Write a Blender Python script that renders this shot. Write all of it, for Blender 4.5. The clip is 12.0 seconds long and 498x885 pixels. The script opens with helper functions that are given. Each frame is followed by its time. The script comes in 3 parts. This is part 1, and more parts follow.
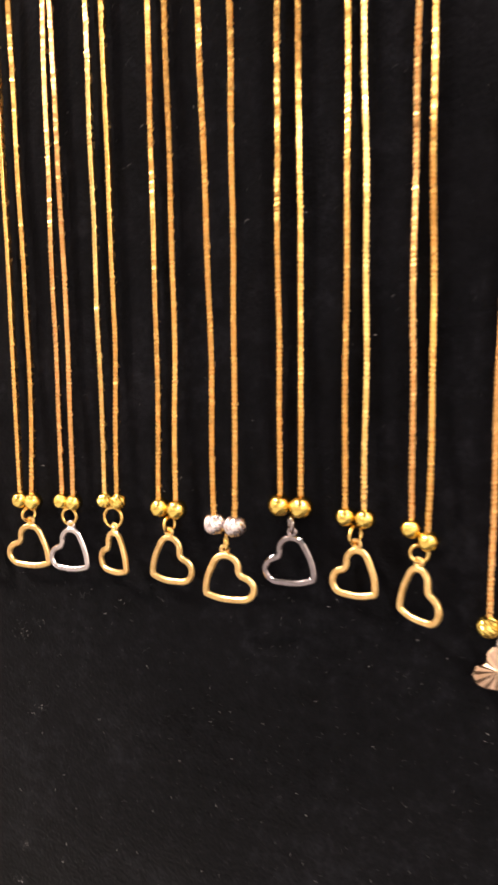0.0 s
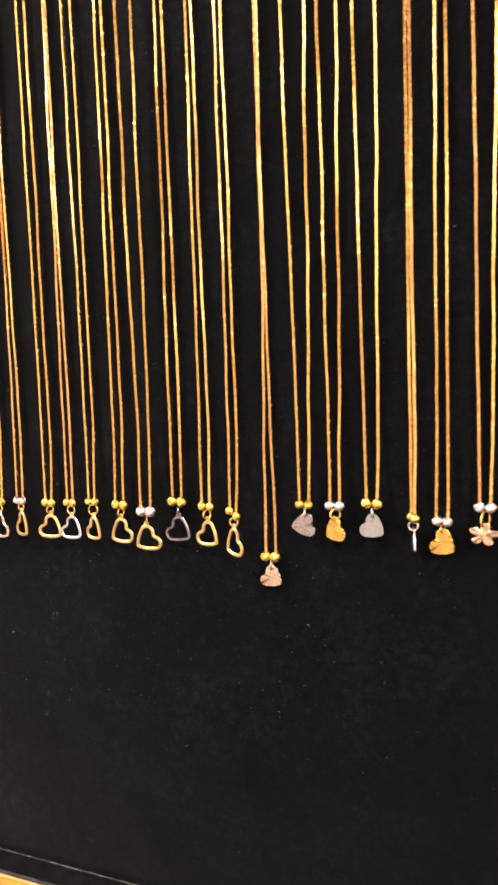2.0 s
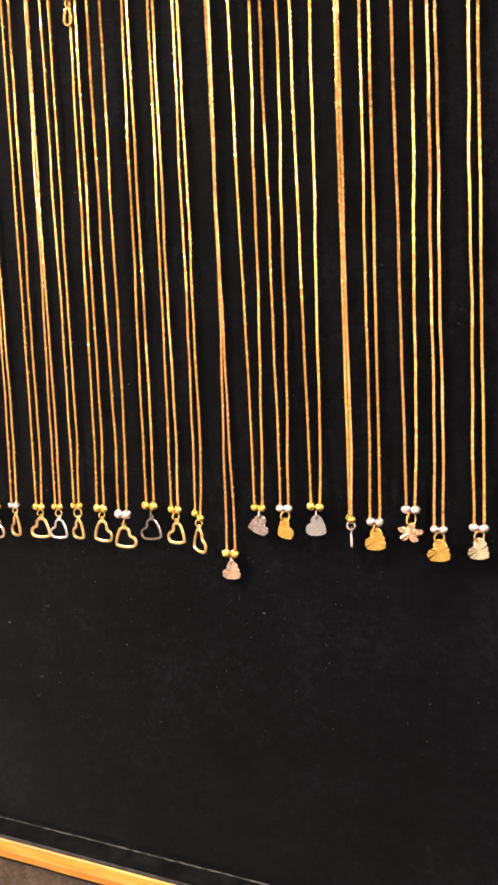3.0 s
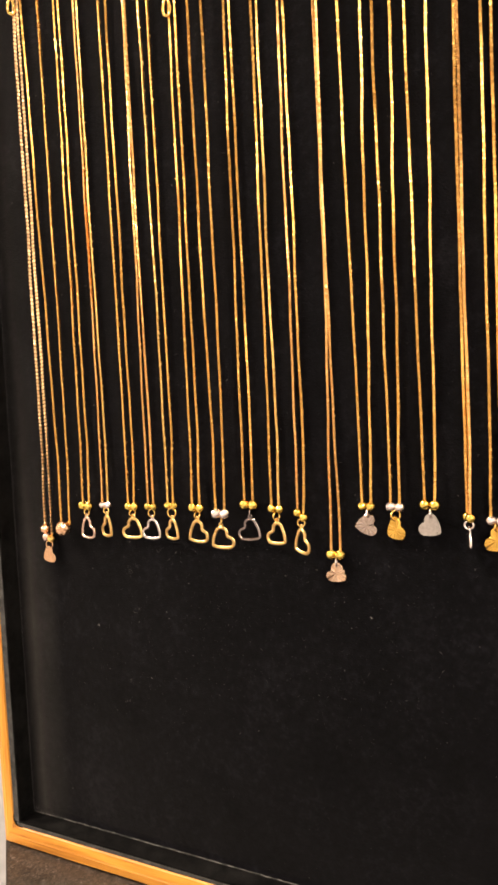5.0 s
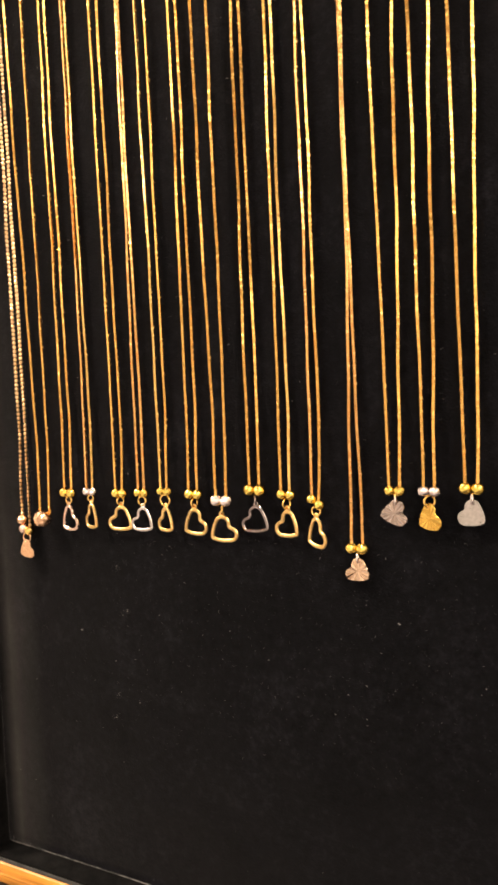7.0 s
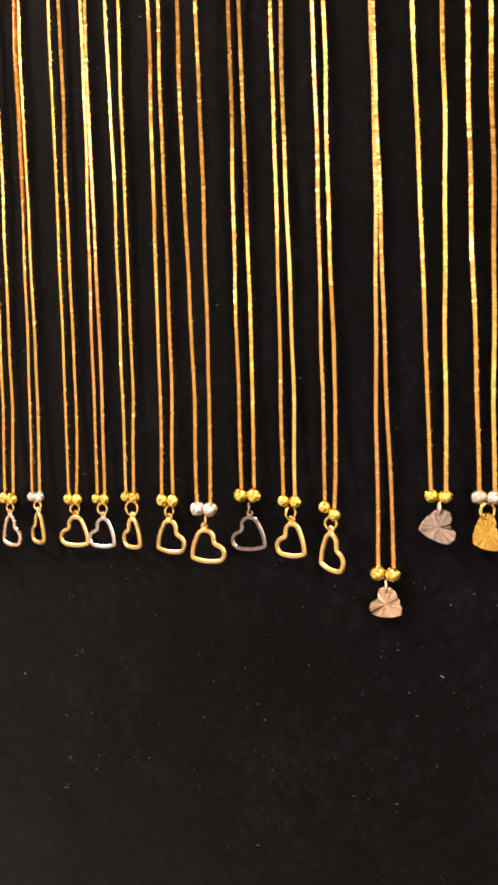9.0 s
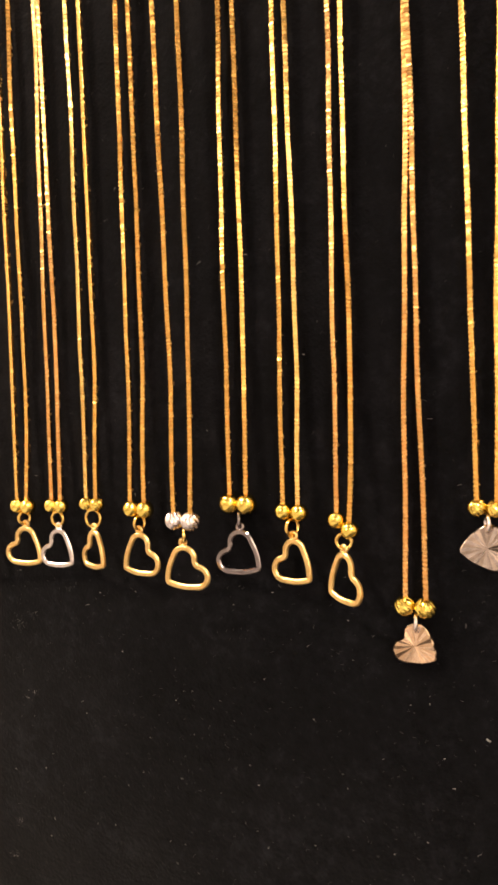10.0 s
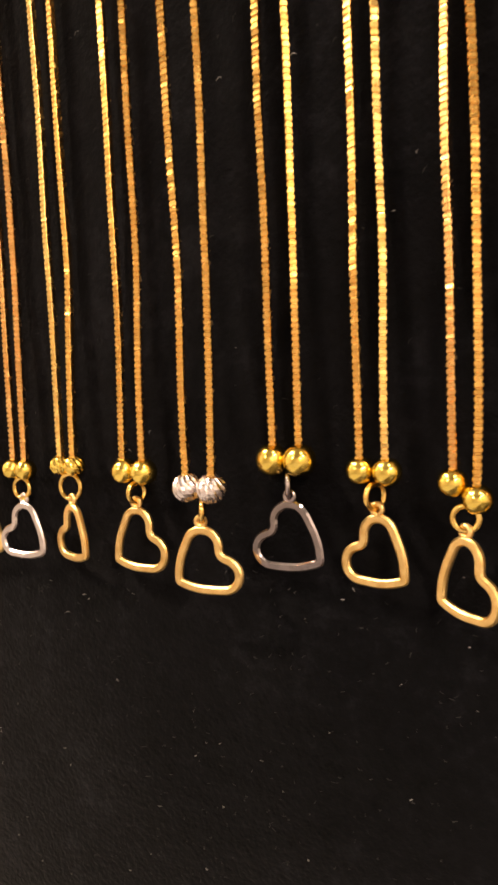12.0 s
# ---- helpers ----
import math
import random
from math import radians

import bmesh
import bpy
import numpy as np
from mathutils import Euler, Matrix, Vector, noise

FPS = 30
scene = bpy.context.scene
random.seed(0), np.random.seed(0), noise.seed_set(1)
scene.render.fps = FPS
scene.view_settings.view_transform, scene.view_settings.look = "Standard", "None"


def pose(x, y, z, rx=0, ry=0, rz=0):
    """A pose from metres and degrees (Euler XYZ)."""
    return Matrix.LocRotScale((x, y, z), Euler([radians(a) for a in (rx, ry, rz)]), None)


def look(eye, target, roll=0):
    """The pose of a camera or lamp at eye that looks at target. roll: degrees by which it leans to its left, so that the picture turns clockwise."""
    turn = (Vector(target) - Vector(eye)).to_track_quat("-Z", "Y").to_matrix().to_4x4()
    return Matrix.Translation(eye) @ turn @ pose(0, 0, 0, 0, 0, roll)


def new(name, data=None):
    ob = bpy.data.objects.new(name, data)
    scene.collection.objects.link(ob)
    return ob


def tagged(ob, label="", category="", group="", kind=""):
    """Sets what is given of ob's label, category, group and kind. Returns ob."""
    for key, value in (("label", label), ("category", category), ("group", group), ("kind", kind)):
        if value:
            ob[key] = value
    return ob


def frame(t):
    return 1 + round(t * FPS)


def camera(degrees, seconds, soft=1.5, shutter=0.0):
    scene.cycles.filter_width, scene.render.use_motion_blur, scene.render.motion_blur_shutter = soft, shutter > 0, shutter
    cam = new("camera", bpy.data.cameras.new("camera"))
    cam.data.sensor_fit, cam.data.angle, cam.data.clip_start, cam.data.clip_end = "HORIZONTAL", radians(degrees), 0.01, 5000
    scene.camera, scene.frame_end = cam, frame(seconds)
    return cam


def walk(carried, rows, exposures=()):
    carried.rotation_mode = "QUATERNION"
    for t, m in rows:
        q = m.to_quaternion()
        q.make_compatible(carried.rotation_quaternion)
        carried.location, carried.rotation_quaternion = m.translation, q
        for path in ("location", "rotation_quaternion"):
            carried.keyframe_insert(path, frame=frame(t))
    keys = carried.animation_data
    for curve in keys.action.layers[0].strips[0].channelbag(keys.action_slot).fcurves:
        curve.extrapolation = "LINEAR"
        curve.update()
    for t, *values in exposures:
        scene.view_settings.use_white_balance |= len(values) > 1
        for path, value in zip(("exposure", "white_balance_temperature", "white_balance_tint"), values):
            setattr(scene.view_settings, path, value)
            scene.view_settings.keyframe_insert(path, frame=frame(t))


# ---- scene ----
# ---- camera: seconds, place in metres, yaw, pitch, roll ----
cam = camera(40.3, 12.0, soft=2.9, shutter=0.3)
ROWS = [
    (0.0, -0.0014, -0.1159, 0.1935, 20.06, -6.66, 0.77),
    (0.2, 0.0094, -0.1269, 0.1964, 20.28, -6.49, 0.77),
    (0.5, 0.0244, -0.1462, 0.2028, 20.27, -5.92, 0.75),
    (1.0, 0.0390, -0.1715, 0.2026, 21.17, -6.12, 1.31),
    (1.5, 0.0560, -0.2001, 0.2068, 20.60, -5.81, 1.53),
    (2.0, 0.0783, -0.2214, 0.2099, 21.01, -4.87, 1.75),
    (2.5, 0.0997, -0.2308, 0.2116, 21.38, -4.73, 2.10),
    (3.0, 0.1082, -0.2444, 0.2161, 21.89, -4.82, 2.28),
    (3.4, 0.1026, -0.2505, 0.2174, 23.01, -4.74, 2.46),
    (3.5, 0.1011, -0.2509, 0.2164, 23.23, -4.79, 2.44),
    (3.7, 0.0966, -0.2543, 0.2146, 23.22, -4.57, 2.45),
    (5.5, 0.0809, -0.2401, 0.2084, 25.78, -3.36, 2.53),
    (6.0, 0.0798, -0.2345, 0.2063, 25.78, -3.10, 2.31),
    (6.5, 0.0728, -0.2246, 0.2049, 26.20, -3.05, 2.35),
    (7.0, 0.0646, -0.2105, 0.1977, 25.79, -3.27, 2.38),
    (7.1, 0.0632, -0.2079, 0.1971, 25.99, -3.05, 2.33),
    (8.9, 0.0408, -0.1641, 0.1906, 25.00, -2.23, 1.91),
    (9.0, 0.0385, -0.1620, 0.1879, 24.55, -1.98, 1.71),
    (9.5, 0.0310, -0.1476, 0.1865, 24.36, -2.34, 1.78),
    (10.0, 0.0230, -0.1280, 0.1871, 23.74, -2.65, 1.59),
    (10.5, 0.0176, -0.1150, 0.1838, 23.90, -2.98, 1.75),
    (11.0, 0.0135, -0.1060, 0.1834, 23.57, -3.15, 1.79),
    (11.5, 0.0064, -0.0930, 0.1795, 24.86, -3.38, 1.85),
    (12.0, -0.0003, -0.0824, 0.1775, 26.50, -4.50, 2.48),
]
walk(cam, [(t, pose(x, y, z, 90 + pitch, roll, yaw)) for t, x, y, z, yaw, pitch, roll in ROWS],
     exposures=[(0.0, 0.14, 5950, 18), (2.5, 0.34, 5850, 19), (3.7, 0.20, 6250, 18), (5.5, 0.03, 6600, 16), (7.0, 0.07, 6600, 16), (9.0, 0.10, 6650, 16), (10.0, 0.0, 6750, 16), (11.0, -0.15, 6850, 17), (12.0, -0.26, 7050, 18)])

# ---- light: warm lamps assumed in the ceiling, all out of view ----
world = bpy.data.worlds.new("world")
world.use_nodes = True
world.node_tree.nodes["Background"].inputs[0].default_value = (0.9, 0.85, 0.8, 1)
world.node_tree.nodes["Background"].inputs[1].default_value = 0.02
scene.world = world


def unseen_lamp(x, y, z, tx, ty, tz, size, watts, color):
    data = bpy.data.lights.new("unseen_lamp", "AREA")
    data.shape, data.size, data.energy, data.color = "DISK", size, watts, color
    ob = new("unseen_lamp", data)
    ob.matrix_world = look((x, y, z), (tx, ty, tz))
    return ob


WARM = (1.0, 0.87, 0.70)
unseen_lamp(-0.92, -0.72, 1.60, -0.2, -0.3, 0.0, 0.22, 54.0, WARM)
unseen_lamp(0.60, -0.65, 1.60, 0.1, -0.3, 0.0, 0.22, 9.0, WARM)
unseen_lamp(-1.50, -2.70, 1.60, -0.2, -0.2, 0.2, 0.45, 44.0, WARM)
# lamps made up to wash the walls, brightening what the gold mirrors
unseen_lamp(-1.50, -0.45, 1.60, -2.0, -0.5, 0.0, 0.30, 63.0, WARM)
unseen_lamp(1.55, -1.45, 1.60, 1.7, -1.5, 0.0, 0.30, 54.0, WARM)
unseen_lamp(1.60, -2.90, 1.60, 1.4, -3.3, 0.0, 0.40, 75.0, WARM)


# ---- materials ----
def material(name):
    m = bpy.data.materials.new(name)
    m.use_nodes = True
    nt = m.node_tree
    return m, nt, nt.nodes["Principled BSDF"]


def node(nt, kind, **inputs):
    n = nt.nodes.new(kind)
    for k, v in inputs.items():
        n.inputs[k.replace("_", " ")].default_value = v
    return n


def ramp(nt, source, stops):
    r = nt.nodes.new("ShaderNodeValToRGB")
    while len(r.color_ramp.elements) < len(stops):
        r.color_ramp.elements.new(0.5)
    for e, (p, c) in zip(r.color_ramp.elements, stops):
        e.position, e.color = p, (*c, 1)
    nt.links.new(source, r.inputs[0])
    return r


def coords(nt, scale=(1, 1, 1)):
    c = nt.nodes.new("ShaderNodeTexCoord")
    mp = nt.nodes.new("ShaderNodeMapping")
    mp.inputs["Scale"].default_value = scale
    nt.links.new(c.outputs["Object"], mp.inputs["Vector"])
    return mp.outputs["Vector"]


def metal(name, color, dark, rough, grain=900.0, bump=0.15):
    """Polished jewellery metal with faint tarnish and rolling marks."""
    m, nt, p = material(name)
    v = coords(nt)
    n = node(nt, "ShaderNodeTexNoise", Scale=grain, Detail=3.0)
    nt.links.new(v, n.inputs["Vector"])
    r = ramp(nt, n.outputs["Fac"], [(0.3, dark), (0.62, color)])
    nt.links.new(r.outputs["Color"], p.inputs["Base Color"])
    rr = nt.nodes.new("ShaderNodeMapRange")
    rr.inputs["To Min"].default_value, rr.inputs["To Max"].default_value = rough * 0.7, rough * 1.4
    nt.links.new(n.outputs["Fac"], rr.inputs["Value"])
    nt.links.new(rr.outputs["Result"], p.inputs["Roughness"])
    p.inputs["Metallic"].default_value = 1.0
    b = node(nt, "ShaderNodeBump", Strength=bump, Distance=0.0001)
    nt.links.new(n.outputs["Fac"], b.inputs["Height"])
    nt.links.new(b.outputs["Normal"], p.inputs["Normal"])
    return m


GOLD = metal("yellow_gold", (0.94, 0.63, 0.21), (0.84, 0.52, 0.14), 0.13, bump=0.04)
SATIN = metal("satin_gold", (0.95, 0.65, 0.27), (0.87, 0.54, 0.19), 0.36, bump=0.05)
PETAL = metal("fluted_rose_gold", (0.86, 0.60, 0.42), (0.74, 0.49, 0.32), 0.13, bump=0.05)
SEQUIN = metal("sparkling_rose_gold", (0.96, 0.66, 0.36), (0.88, 0.54, 0.25), 0.30, bump=0.05)
CHAIN = metal("chain_gold", (0.95, 0.575, 0.170), (0.86, 0.48, 0.125), 0.24, bump=0.06)
CHAIN_ROSE = metal("reddish_chain_gold", (0.96, 0.56, 0.21), (0.87, 0.47, 0.15), 0.24, bump=0.06)
CHAIN_PALE = metal("pale_chain_gold", (0.97, 0.65, 0.23), (0.89, 0.55, 0.17), 0.24, bump=0.06)
BEAD = metal("bead_gold", (0.95, 0.70, 0.17), (0.87, 0.60, 0.12), 0.17, bump=0.05)
DEEP = metal("deep_gold", (0.94, 0.58, 0.13), (0.84, 0.47, 0.09), 0.17, bump=0.06)
LEMON = metal("pale_lemon_gold", (0.93, 0.80, 0.52), (0.82, 0.68, 0.40), 0.16, bump=0.05)
ROSE = metal("rose_gold", (0.80, 0.58, 0.48), (0.70, 0.48, 0.38), 0.25, bump=0.05)
COPPER = metal("warm_rose_gold", (0.92, 0.58, 0.36), (0.82, 0.47, 0.26), 0.24)
SILVER = metal("white_gold", (0.86, 0.76, 0.74), (0.74, 0.64, 0.62), 0.22, bump=0.06)
# white golds with the dark surroundings they mirror put into their colour
DARK_MIRROR = metal("white_gold_dark_reflection", (0.45, 0.38, 0.39), (0.34, 0.29, 0.29), 0.12, bump=0.06)
BLUSH = metal("blush_white_gold", (0.60, 0.48, 0.42), (0.47, 0.37, 0.32), 0.14, bump=0.05)
GREY_MIRROR = metal("greyed_satin_white_gold", (0.66, 0.61, 0.58), (0.54, 0.50, 0.47), 0.30, bump=0.05)

VELVET, nt, p = material("black_velvet")
v = coords(nt)
n1 = node(nt, "ShaderNodeTexNoise", Scale=22.0, Detail=9.0, Roughness=0.78)
n2 = node(nt, "ShaderNodeTexNoise", Scale=1400.0, Detail=2.0)
nt.links.new(v, n1.inputs["Vector"])
nt.links.new(v, n2.inputs["Vector"])
n3 = node(nt, "ShaderNodeTexNoise", Scale=300.0, Detail=6.0, Roughness=0.75)
nt.links.new(v, n3.inputs["Vector"])
blend = nt.nodes.new("ShaderNodeMix")
blend.inputs["Factor"].default_value = 0.46
nt.links.new(n1.outputs["Fac"], blend.inputs["A"])
nt.links.new(n3.outputs["Fac"], blend.inputs["B"])
r = ramp(nt, blend.outputs["Result"], [(0.37, (0.0020, 0.0019, 0.0025)), (0.52, (0.0058, 0.0056, 0.0073)), (0.67, (0.0185, 0.0180, 0.0228))])
# paler band by the left fold: light on the rolled edge, put into the colour
sep = nt.nodes.new("ShaderNodeSeparateXYZ")
tc = nt.nodes.new("ShaderNodeTexCoord")
nt.links.new(tc.outputs["Object"], sep.inputs[0])
fold_light = nt.nodes.new("ShaderNodeMapRange")
fold_light.inputs["From Min"].default_value, fold_light.inputs["From Max"].default_value = -0.163, -0.138
nt.links.new(sep.outputs["X"], fold_light.inputs["Value"])
rx = ramp(nt, fold_light.outputs["Result"], [(0.0, (0, 0, 0)), (0.3, (0.9, 0.9, 0.9)), (0.5, (0.35, 0.35, 0.35)), (1.0, (0, 0, 0))])
rz = nt.nodes.new("ShaderNodeMapRange")
rz.inputs["From Min"].default_value, rz.inputs["From Max"].default_value = 0.24, 0.10
rz.inputs["To Min"].default_value = 0.38
nt.links.new(sep.outputs["Z"], rz.inputs["Value"])
m1 = nt.nodes.new("ShaderNodeMath")
m1.operation = "MULTIPLY"
nt.links.new(rx.outputs["Color"], m1.inputs[0])
nt.links.new(rz.outputs["Result"], m1.inputs[1])
m2 = nt.nodes.new("ShaderNodeMath")
m2.operation = "MULTIPLY"
nt.links.new(m1.outputs[0], m2.inputs[0])
nt.links.new(n1.outputs["Fac"], m2.inputs[1])
mixc = nt.nodes.new("ShaderNodeMix")
mixc.data_type = "RGBA"
nt.links.new(m2.outputs[0], mixc.inputs["Factor"])
nt.links.new(r.outputs["Color"], mixc.inputs[6])
mixc.inputs[7].default_value = (0.125, 0.118, 0.112, 1)
nt.links.new(mixc.outputs[2], p.inputs["Base Color"])
p.inputs["Roughness"].default_value = 0.95
p.inputs["Specular IOR Level"].default_value = 0.08
p.inputs["Sheen Weight"].default_value = 0.28
p.inputs["Sheen Roughness"].default_value = 0.4
p.inputs["Sheen Tint"].default_value = (0.8, 0.76, 0.72, 1)
b = node(nt, "ShaderNodeBump", Strength=0.6, Distance=0.0003)
nt.links.new(n2.outputs["Fac"], b.inputs["Height"])
nt.links.new(b.outputs["Normal"], p.inputs["Normal"])

EDGE, nt, p = material("worn_velvet_edge")
v = coords(nt)
n1 = node(nt, "ShaderNodeTexNoise", Scale=260.0, Detail=5.0)
nt.links.new(v, n1.inputs["Vector"])
r = ramp(nt, n1.outputs["Fac"], [(0.38, (0.016, 0.016, 0.015)), (0.68, (0.055, 0.053, 0.050))])
nt.links.new(r.outputs["Color"], p.inputs["Base Color"])
p.inputs["Roughness"].default_value = 0.9

SEAM, nt, p = material("worn_seam")
v = coords(nt)
n1 = node(nt, "ShaderNodeTexNoise", Scale=240.0, Detail=5.0)
nt.links.new(v, n1.inputs["Vector"])
r = ramp(nt, n1.outputs["Fac"], [(0.42, (0.010, 0.010, 0.010)), (0.62, (0.10, 0.095, 0.09))])
nt.links.new(r.outputs["Color"], p.inputs["Base Color"])
p.inputs["Roughness"].default_value = 0.9

# velvet of the liner, darkened in colour to offset light from overhead
LINER, nt, p = material("darkened_liner_velvet")
v = coords(nt)
n1 = node(nt, "ShaderNodeTexNoise", Scale=120.0, Detail=6.0, Roughness=0.7)
nt.links.new(v, n1.inputs["Vector"])
r = ramp(nt, n1.outputs["Fac"], [(0.35, (0.0026, 0.0025, 0.0025)), (0.7, (0.0110, 0.0105, 0.0102))])
nt.links.new(r.outputs["Color"], p.inputs["Base Color"])
p.inputs["Roughness"].default_value = 0.95
p.inputs["Specular IOR Level"].default_value = 0.03

LINT, nt, p = material("grey_lint")
p.inputs["Base Color"].default_value = (0.10, 0.095, 0.09, 1)
p.inputs["Roughness"].default_value = 0.9
g = nt.nodes.new("ShaderNodeNewGeometry")
r = ramp(nt, g.outputs["Random Per Island"], [(0.0, (0.012, 0.011, 0.011)), (0.85, (0.034, 0.032, 0.030)), (0.992, (0.38, 0.36, 0.34))])
nt.links.new(r.outputs["Color"], p.inputs["Base Color"])


def wood(name, along):
    """Honey-varnished pine, grain along the rail."""
    m, nt, p = material(name)
    s = [130, 130, 130]
    s[along] = 7
    v = coords(nt, s)
    a = node(nt, "ShaderNodeTexNoise", Scale=3.0, Detail=5.0, Roughness=0.6)
    nt.links.new(v, a.inputs["Vector"])
    s2 = [40, 40, 40]
    s2[along] = 9
    v2 = coords(nt, s2)
    c = node(nt, "ShaderNodeTexNoise", Scale=1.0, Detail=4.0)
    nt.links.new(v2, c.inputs["Vector"])
    mix = nt.nodes.new("ShaderNodeMix")
    mix.inputs["Factor"].default_value = 0.45
    nt.links.new(a.outputs["Fac"], mix.inputs["A"])
    nt.links.new(c.outputs["Fac"], mix.inputs["B"])
    r = ramp(nt, mix.outputs["Result"], [(0.30, (0.13, 0.042, 0.006)), (0.41, (0.50, 0.20, 0.024)), (0.50, (0.64, 0.28, 0.040)), (0.64, (0.74, 0.36, 0.062))])
    nt.links.new(r.outputs["Color"], p.inputs["Base Color"])
    p.inputs["Roughness"].default_value = 0.5
    p.inputs["Specular IOR Level"].default_value = 0.3
    p.inputs["Coat Weight"].default_value = 0.08
    p.inputs["Coat Roughness"].default_value = 0.2
    bb = node(nt, "ShaderNodeBump", Strength=0.25, Distance=0.0003)
    nt.links.new(mix.outputs["Result"], bb.inputs["Height"])
    nt.links.new(bb.outputs["Normal"], p.inputs["Normal"])
    return m


WOOD_X, WOOD_Z = wood("pine_lengthwise", 0), wood("pine_upright", 2)

GRANITE, nt, p = material("speckled_granite")
v = coords(nt)
vo = node(nt, "ShaderNodeTexVoronoi", Scale=1100.0)
nz = node(nt, "ShaderNodeTexNoise", Scale=260.0, Detail=6.0, Roughness=0.7)
nt.links.new(v, vo.inputs["Vector"])
nt.links.new(v, nz.inputs["Vector"])
mx = nt.nodes.new("ShaderNodeMix")
mx.inputs["Factor"].default_value = 0.66
nt.links.new(vo.outputs["Color"], mx.inputs["A"])
nt.links.new(nz.outputs["Fac"], mx.inputs["B"])
r = ramp(nt, mx.outputs["Result"], [(0.32, (0.010, 0.008, 0.007)), (0.52, (0.040, 0.030, 0.023)), (0.66, (0.075, 0.062, 0.050)), (0.78, (0.24, 0.22, 0.20))])
nt.links.new(r.outputs["Color"], p.inputs["Base Color"])
p.inputs["Roughness"].default_value = 0.35


def plaster(name, a, c, scale):
    m, nt, p = material(name)
    v = coords(nt)
    n = node(nt, "ShaderNodeTexNoise", Scale=scale, Detail=5.0)
    nt.links.new(v, n.inputs["Vector"])
    r = ramp(nt, n.outputs["Fac"], [(0.35, a), (0.65, c)])
    nt.links.new(r.outputs["Color"], p.inputs["Base Color"])
    p.inputs["Roughness"].default_value = 0.85
    return m


# room tones chosen for how bright they look mirrored in the gold
PAINT = plaster("wall_paint", (0.57, 0.54, 0.50), (0.65, 0.62, 0.57), 6.0)
WHITE = plaster("ceiling_paint", (0.27, 0.265, 0.26), (0.32, 0.315, 0.31), 5.0)
TILE = plaster("grey_floor", (0.36, 0.36, 0.365), (0.46, 0.46, 0.465), 14.0)


# ---- mesh helpers ----
def mesh_ob(name, verts, faces, mat, parent=None, smooth=False, label=""):
    me = bpy.data.meshes.new(name)
    me.from_pydata([tuple(q) for q in verts], [], [tuple(f) for f in faces])
    me.materials.append(mat)
    if smooth:
        me.polygons.foreach_set("use_smooth", [True] * len(me.polygons))
    me.update()
    ob = new(name, me)
    ob.parent = parent
    if label:
        tagged(ob, label)
    return ob


def part(name, bm, mat, parent, label="", smooth=False):
    me = bpy.data.meshes.new(name)
    bmesh.ops.recalc_face_normals(bm, faces=bm.faces)
    bm.to_mesh(me)
    bm.free()
    me.materials.append(mat)
    if smooth:
        me.polygons.foreach_set("use_smooth", [True] * len(me.polygons))
    ob = new(name, me)
    ob.parent = parent
    if label:
        tagged(ob, label)
    return ob


def box_bm(x0, x1, y0, y1, z0, z1, bevel=0.0):
    bm = bmesh.new()
    bmesh.ops.create_cube(bm, size=1)
    for q in bm.verts:
        q.co = ((x0 + x1) / 2 + q.co.x * (x1 - x0), (y0 + y1) / 2 + q.co.y * (y1 - y0), (z0 + z1) / 2 + q.co.z * (z1 - z0))
    if bevel:
        bmesh.ops.bevel(bm, geom=bm.edges[:], offset=bevel, segments=2, affect="EDGES")
    return bm


def box(name, x0, x1, y0, y1, z0, z1, mat, parent=None, bevel=0.0, label=""):
    return part(name, box_bm(x0, x1, y0, y1, z0, z1, bevel), mat, parent, label)


# ---- room shell: walls and ceiling unseen, added for the metals to mirror ----
FLOOR, CEIL = -0.76, 1.62
tagged(box("floor", -2.2, 2.2, -3.5, 1.6, FLOOR - 0.1, FLOOR, TILE), "grey stone shop floor", "floor", kind="structure")
tagged(box("ceiling", -2.2, 2.2, -3.5, 1.6, CEIL, CEIL + 0.1, WHITE), "plain unseen ceiling added to close the room and tone reflections", "ceiling", kind="structure")
for nm, a in (("wall_north", (-2.2, 2.2, 1.5, 1.6)), ("wall_south", (-2.2, 2.2, -3.5, -3.4)),
              ("wall_west", (-2.2, -2.1, -3.4, 1.5)), ("wall_east", (2.1, 2.2, -3.4, 1.5))):
    tagged(box(nm, *a, FLOOR, CEIL, PAINT), "plain unseen wall added to close the room and be mirrored in the gold", "wall", kind="structure")

# ---- counter under the tray, set at an angle to it ----
TABLE_Z = -0.0017
counter = tagged(new("counter"), "dark speckled granite counter under the tray", "counter")
counter.matrix_world = pose(-0.1745, -0.0085, TABLE_Z, 0, 0, 45.0)
box("countertop", 0.0, 1.1, -0.75, 0.35, -0.03, 0.0, GRANITE, counter, 0.002)
box("base", 0.03, 1.05, -0.70, 0.32, FLOOR - TABLE_Z, -0.0305, PAINT, counter, 0.002, "plain painted cabinet base")

# ---- tray: wooden frame, velvet panel and liner ----
XI, ZI, XR, ZT = -0.1644, 0.0084, 0.1644, 0.4400      # inner rectangle of the wood
XL = XI - 0.0020                                      # inner edge of the slimmer left rail
tray = tagged(new("display_tray"), "honey pine framed jewellery tray lined with black velvet, standing upright", "display tray")
PROFILE = [(0.0, 0.006), (0.0, -0.0098), (0.0005, -0.0106), (0.0040, -0.0112), (0.0044, -0.0109), (0.0048, -0.0112),
           (0.0086, -0.0106), (0.0095, -0.0096), (0.0098, 0.006)]
CORNERS = [(XL, ZI, -0.63, -1), (XR, ZI, 1, -1), (XR, ZT, 1, 1), (XL, ZT, -0.63, 1)]


